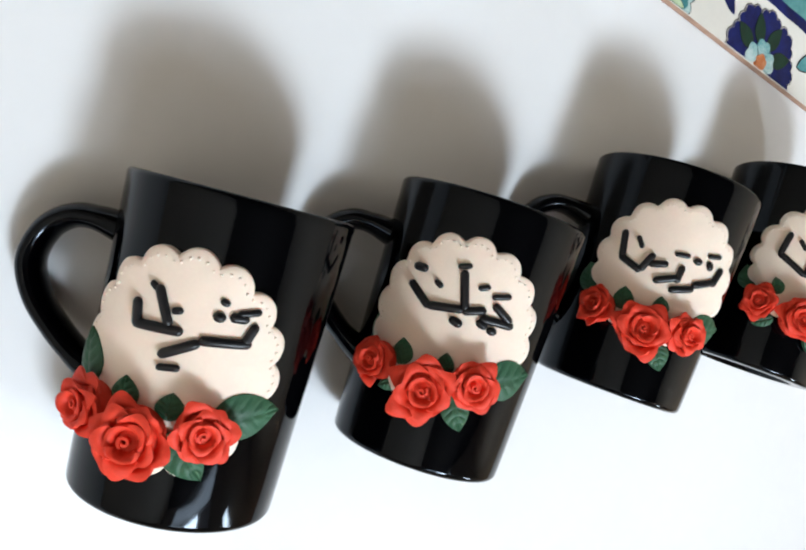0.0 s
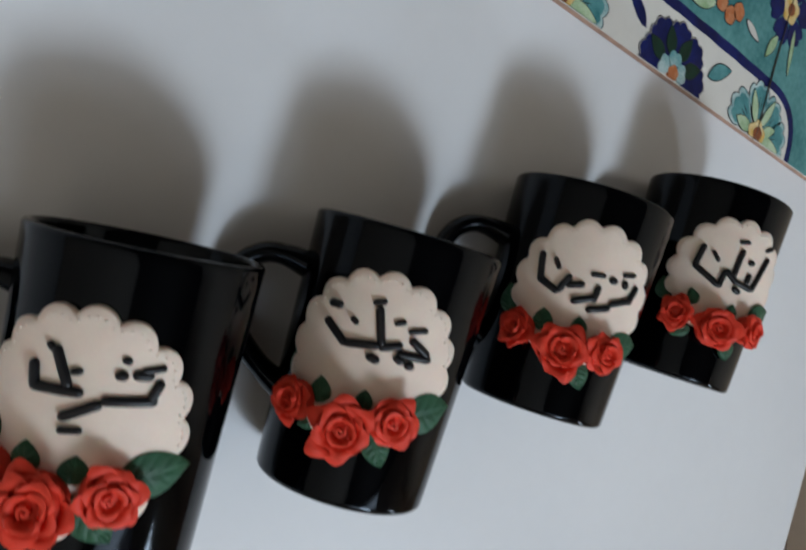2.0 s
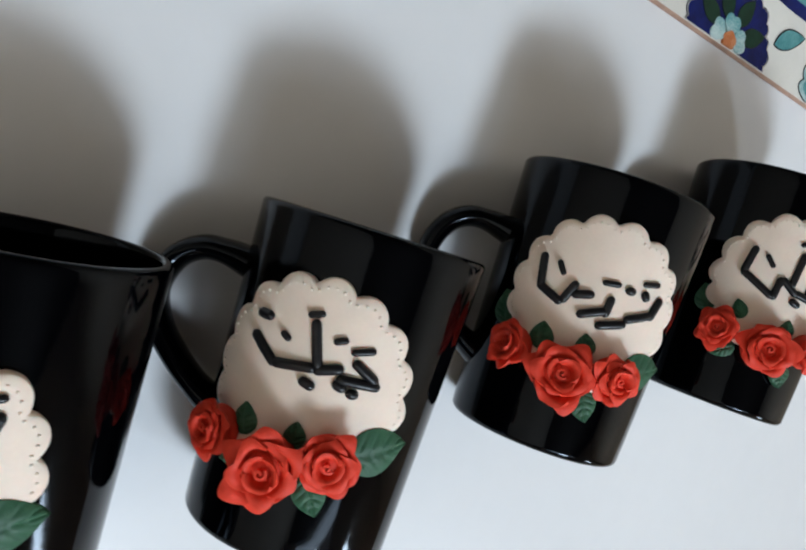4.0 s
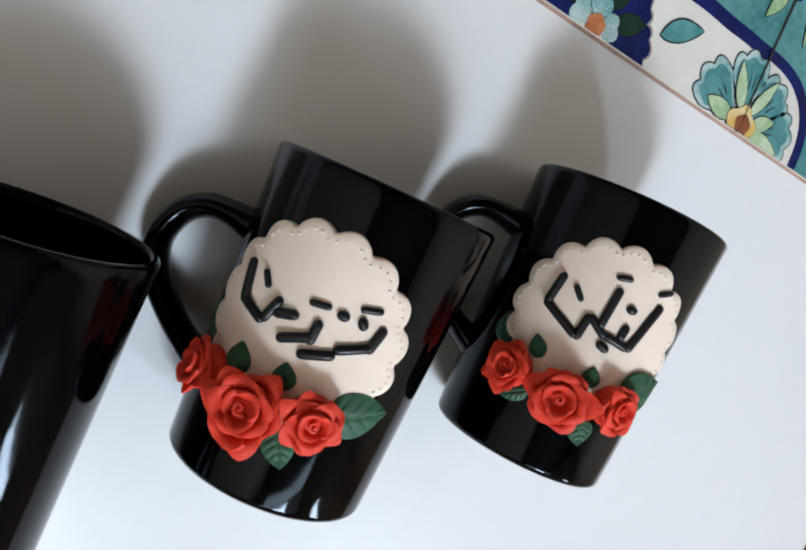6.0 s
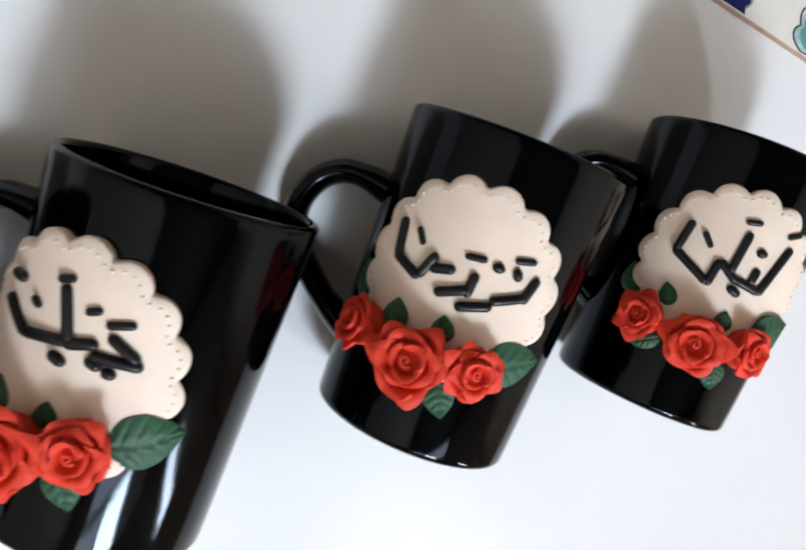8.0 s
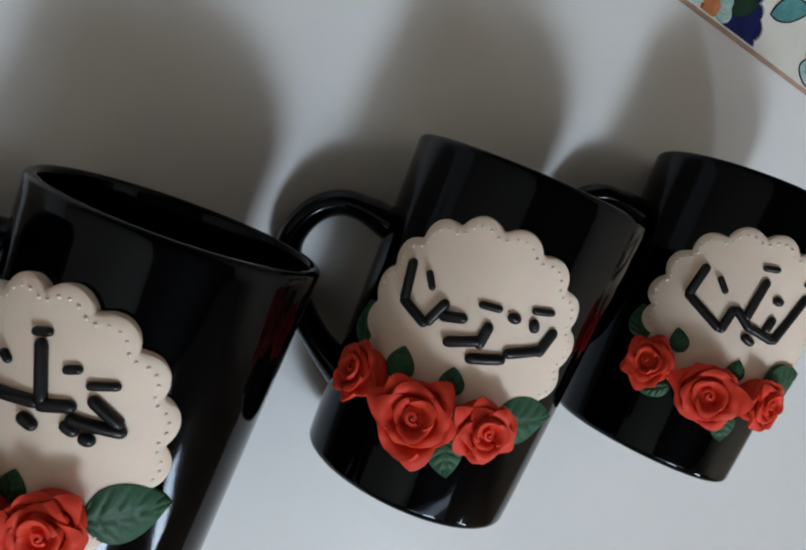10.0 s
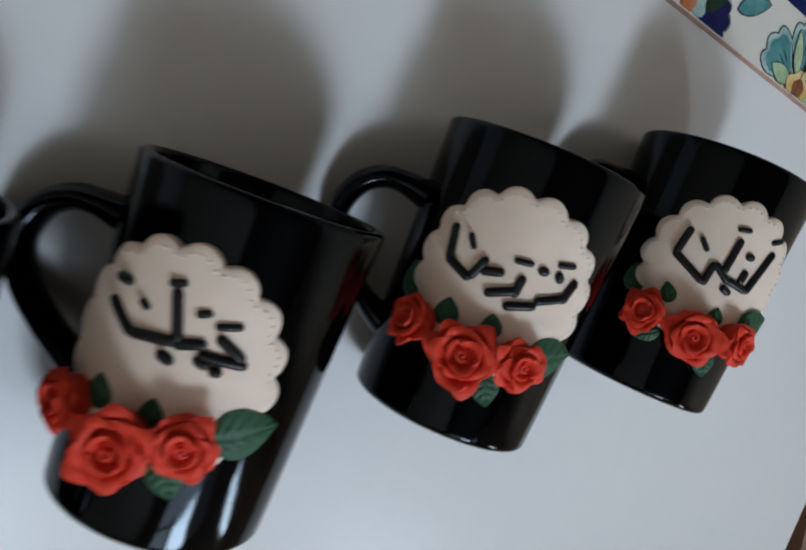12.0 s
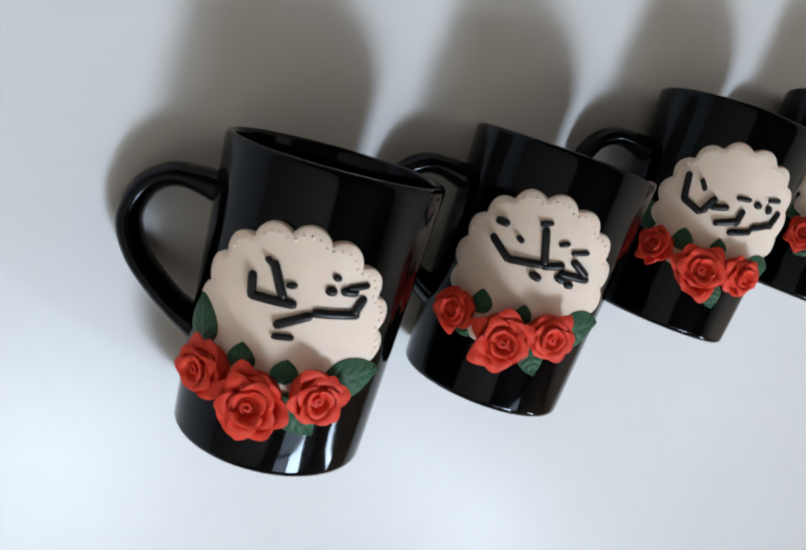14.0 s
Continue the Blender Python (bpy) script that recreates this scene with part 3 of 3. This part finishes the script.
def leaf(parent, along, degrees, length, width, heading, lift=0.0016, rise=0.0, veins=4):
    """A pressed clay leaf laid against the mug, with a groove for its midrib and side veins; heading: degrees from straight right, towards the rim."""
    bm = bmesh.new()
    nl, nw = 48, 16
    r = R_BASE + (R_RIM - R_BASE) * (along / 1000) / LENGTH
    c, s = math.cos(radians(heading)), math.sin(radians(heading))
    top, low = [], []
    for j in range(nl + 1):
        t = j / nl
        half = max(width / 2 * math.sin(math.pi * (0.04 + 0.96 * t) ** 0.8) ** 0.75 if t < 1 else 0.0, 0.0001)
        rows = [], []
        for i in range(nw + 1):
            w = 2 * i / nw - 1
            wave = abs(((t * veins * 1.25 - abs(w) * 1.3) % 1) - 0.5) * 2
            groove = -0.0007 * max(0, 1 - wave * 3.2) * min(1, abs(w) * 3) * (1 - w ** 4) - 0.0005 * max(0, 1 - abs(w) * 5)
            dome = 0.0011 * (1 - abs(w) ** 2) + 0.0006 * math.sin(math.pi * t) + rise * t
            p, q = t * length, w * half
            u, v = p * c - q * s, p * s + q * c
            for row, off in zip(rows, (lift + dome + groove, lift - 0.0012)):
                row.append(bm.verts.new(on_mug(along / 1000 + v, degrees - math.degrees(u / (r + lift)), off)))
        top.append(rows[0])
        low.append(rows[1])
    for j in range(nl):
        for i in range(nw):
            bm.faces.new((top[j][i], top[j][i + 1], top[j + 1][i + 1], top[j + 1][i]))
            bm.faces.new((low[j][i], low[j + 1][i], low[j + 1][i + 1], low[j][i + 1]))
        for i in (0, nw):
            bm.faces.new((top[j][i], top[j + 1][i], low[j + 1][i], low[j][i]))
    for j in (0, nl):
        for i in range(nw):
            bm.faces.new((top[j][i], top[j][i + 1], low[j][i + 1], low[j][i]))
    bmesh.ops.recalc_face_normals(bm, faces=bm.faces)
    return part("leaf", bm, GREEN_CLAY, parent, "green clay leaf with pressed veins")


def mug(x, y, heading, label, shift, plaque, phase, roses, leaves, bars, seed):
    """A black mug lying on its side on its handle, dressed with a plaque, roses and leaves."""
    thing = tagged(new("mug"), label, "mug", "mugs in a row")
    thing.matrix_basis = Matrix.Translation((x, y, R_BASE * math.cos(SLOPE))) @ pose(0, 0, 0, 0, 0, -heading) @ pose(0, 0, 0, math.degrees(SLOPE), 0, 0)
    part("body", mug_body(), BLACK_GLAZE, thing, "glossy black glazed tapered cup")
    part("handle", handle_bm(shift, 119), BLACK_GLAZE, thing)
    disc = part("plaque", plaque_bm(plaque, phase), CREAM_CLAY, thing, "cream clay disc with a scalloped rim")
    tagged(part("bead_trim", beads_bm(plaque, phase), CREAM_CLAY, disc), kind="stuff")
    for a, b, width in bars:
        part("lettering_bar", bar_bm(a, b, width), BLACK_CLAY, disc, "rolled black clay bar")
    for k, (along, degrees, size, tip) in enumerate(roses):
        rose(thing, along, degrees, size, seed + k, tip=tip)
    for spec in leaves:
        leaf(thing, *spec)
    return thing


W1, W2 = 0.00150, 0.00105
mug(0.0667, -0.0824, 14.53, "glossy black mug lying down with cream plaque, roses and low leaf", 0.0045, (0.0490, 31.9, 1.015, 1.01), radians(9.5),
    [(26.6, 38.8, 0.0113, (0, 0)), (32.6, 13.6, 0.0090, (0, 4)), (30.8, 62.5, 0.0090, (0, -6))],
    [(35.4, 9, 0.0200, 0.0138, 15, 0.0030), (29.3, 26.5, 0.0168, 0.0118, -43, 0.0036), (33.0, 48, 0.0092, 0.0090, 98, 0.0030), (35.2, 71, 0.0165, 0.0120, 106, 0.003), (33.0, 27.5, 0.0080, 0.0085, 92, 0.0030)],
    [((57.3, 50.1), (58.2, 32.1), W1), ((63.0, 52.1), (57.7, 50.6), W1), ((68.2, 43.1), (60.1, 37.1), W1), ((51.1, 36.1), (55.8, 24.1), W1), ((57.3, 21.1), (58.7, 3.6), W1), ((63.5, 2.1), (59.6, 4.1), W1), ((69.2, 16.9), (69.0, 15.7), W2), ((64.8, 17.7), (64.8, 16.7), W1), ((65.5, 11.1), (65.7, 7.1), W1), ((66.8, 9.1), (68.2, 2.1), W2), ((47.2, 36.1), (48.0, 29.1), W2), ((69.2, 46.6), (67.7, 43.1), W2), ((63.5, 35.1), (63.9, 33.1), W2)], 11)
mug(0.1602, -0.0848, 18.53, "glossy black mug lying down, scalloped plaque, roses and broad leaf", 0.0025, (0.0512, 37.5, 1.0, 0.93), radians(9),
    [(28.7, 41.6, 0.0112, (0, 0)), (35.0, 19.2, 0.0092, (0, 4)), (32.4, 69, 0.0084, (0, -6))],
    [(36.3, 10, 0.0182, 0.0146, 22, 0.0030), (29, 26, 0.0128, 0.0098, -60, 0.0035), (35.0, 34, 0.0076, 0.0064, 97, 0.0032), (33.5, 57, 0.0092, 0.0082, 103, 0.0030), (38, 76, 0.0125, 0.0105, 108, 0.0012), (28, 57, 0.0085, 0.0060, 215)],
    [((61.3, 64.4), (56.1, 53.4), W1), ((56.1, 51.4), (58.0, 36.4), W1), ((69.9, 39.4), (59.4, 34.4), W1), ((58.0, 33.4), (59.9, 25.4), W1), ((57.3, 23.4), (57.7, 8.9), W1), ((62.5, 18.9), (59.4, 10.4), W1), ((67.7, 64.4), (67.7, 60.4), W1), ((64.4, 51.4), (63.7, 49.4), W2), ((53.7, 37.9), (53.2, 34.9), W1), ((55.6, 24.4), (55.2, 22.4), W1), ((54.2, 18.0), (54.2, 16.8), W1), ((72.0, 42.4), (73.0, 38.4), W2), ((65.6, 21.4), (67.1, 14.4), W2), ((67.1, 29.4), (68.0, 26.4), W2)], 23)
mug(0.2615, -0.0732, 20.26, "glossy black mug lying down, cream plaque, small leaf between roses", -0.0045, (0.0514, 34.6, 1.0, 0.86), radians(3),
    [(27.9, 40.4, 0.0114, (0, 0)), (31.8, 16.2, 0.0091, (0, 4)), (31.6, 67, 0.0083, (0, -6))],
    [(33.6, 10, 0.0188, 0.0141, 18, 0.0030), (25, 27, 0.0118, 0.0095, -62, 0.0025), (35.8, 31.5, 0.0080, 0.0070, 103, 0.0032), (33.4, 54, 0.0096, 0.0085, 100, 0.0030), (37, 80, 0.0125, 0.0110, 108, 0.001)],
    [((63.9, 67.1), (54.8, 64.6), W1), ((53.9, 64.1), (51.0, 53.1), W1), ((52.0, 51.1), (57.7, 47.6), W1), ((54.8, 46.1), (56.3, 39.1), W1), ((49.1, 40.6), (52.4, 30.1), W1), ((52.0, 29.1), (56.7, 28.6), W1), ((47.4, 30.1), (50.1, 19.1), W1), ((52.4, 17.1), (55.8, 6.1), W1), ((55.8, 5.1), (61.5, 3.1), W1), ((61.7, 34.1), (62.4, 27.6), W2), ((65.5, 14.1), (66.6, 7.6), W2), ((61.7, 21.3), (61.7, 20.1), W1), ((62.1, 12.4), (61.3, 11.7), W1), ((63.4, 58.1), (60.5, 55.1), W2)], 37)
mug(0.3585, -0.0750, 21.18, "glossy black mug lying down beside tiles, cream plaque, red roses", 0.0005, (0.0508, 28.5, 0.99, 0.84), radians(9.7),
    [(27.3, 31.8, 0.0111, (0, 0)), (31.6, 6.2, 0.0088, (0, 4)), (29.8, 58.5, 0.0087, (0, -6))],
    [(34.5, 1, 0.0162, 0.0150, 42, 0.0042), (24, 15, 0.0098, 0.0088, -72, 0.0025), (36.0, 49, 0.0080, 0.0060, 118, 0.0032), (34.0, 21, 0.0075, 0.0066, 95, 0.0032), (24.5, 47, 0.0098, 0.0062, 215, 0.002), (35, 70, 0.0115, 0.0100, 112, 0.001)],
    [((64.0, 55.0), (55.0, 57.0), W1), ((54.0, 56.5), (48.3, 39.0), W1), ((48.3, 37.0), (55.0, 36.0), W1), ((55.5, 34.0), (52.1, 26.0), W1), ((66.9, 28.0), (55.0, 29.0), W1), ((52.1, 24.0), (51.2, 13.0), W1), ((51.6, 11.0), (67.4, 5.5), W1), ((56.9, 17.0), (54.0, 17.5), W1), ((71.2, 31.0), (72.1, 26.0), W2), ((71.9, 8.5), (73.6, 4.0), W2), ((63.3, 19.2), (63.3, 18.0), W1), ((48.7, 25.0), (48.1, 22.0), W1), ((62.6, 47.0), (59.7, 43.0), W2)], 51)
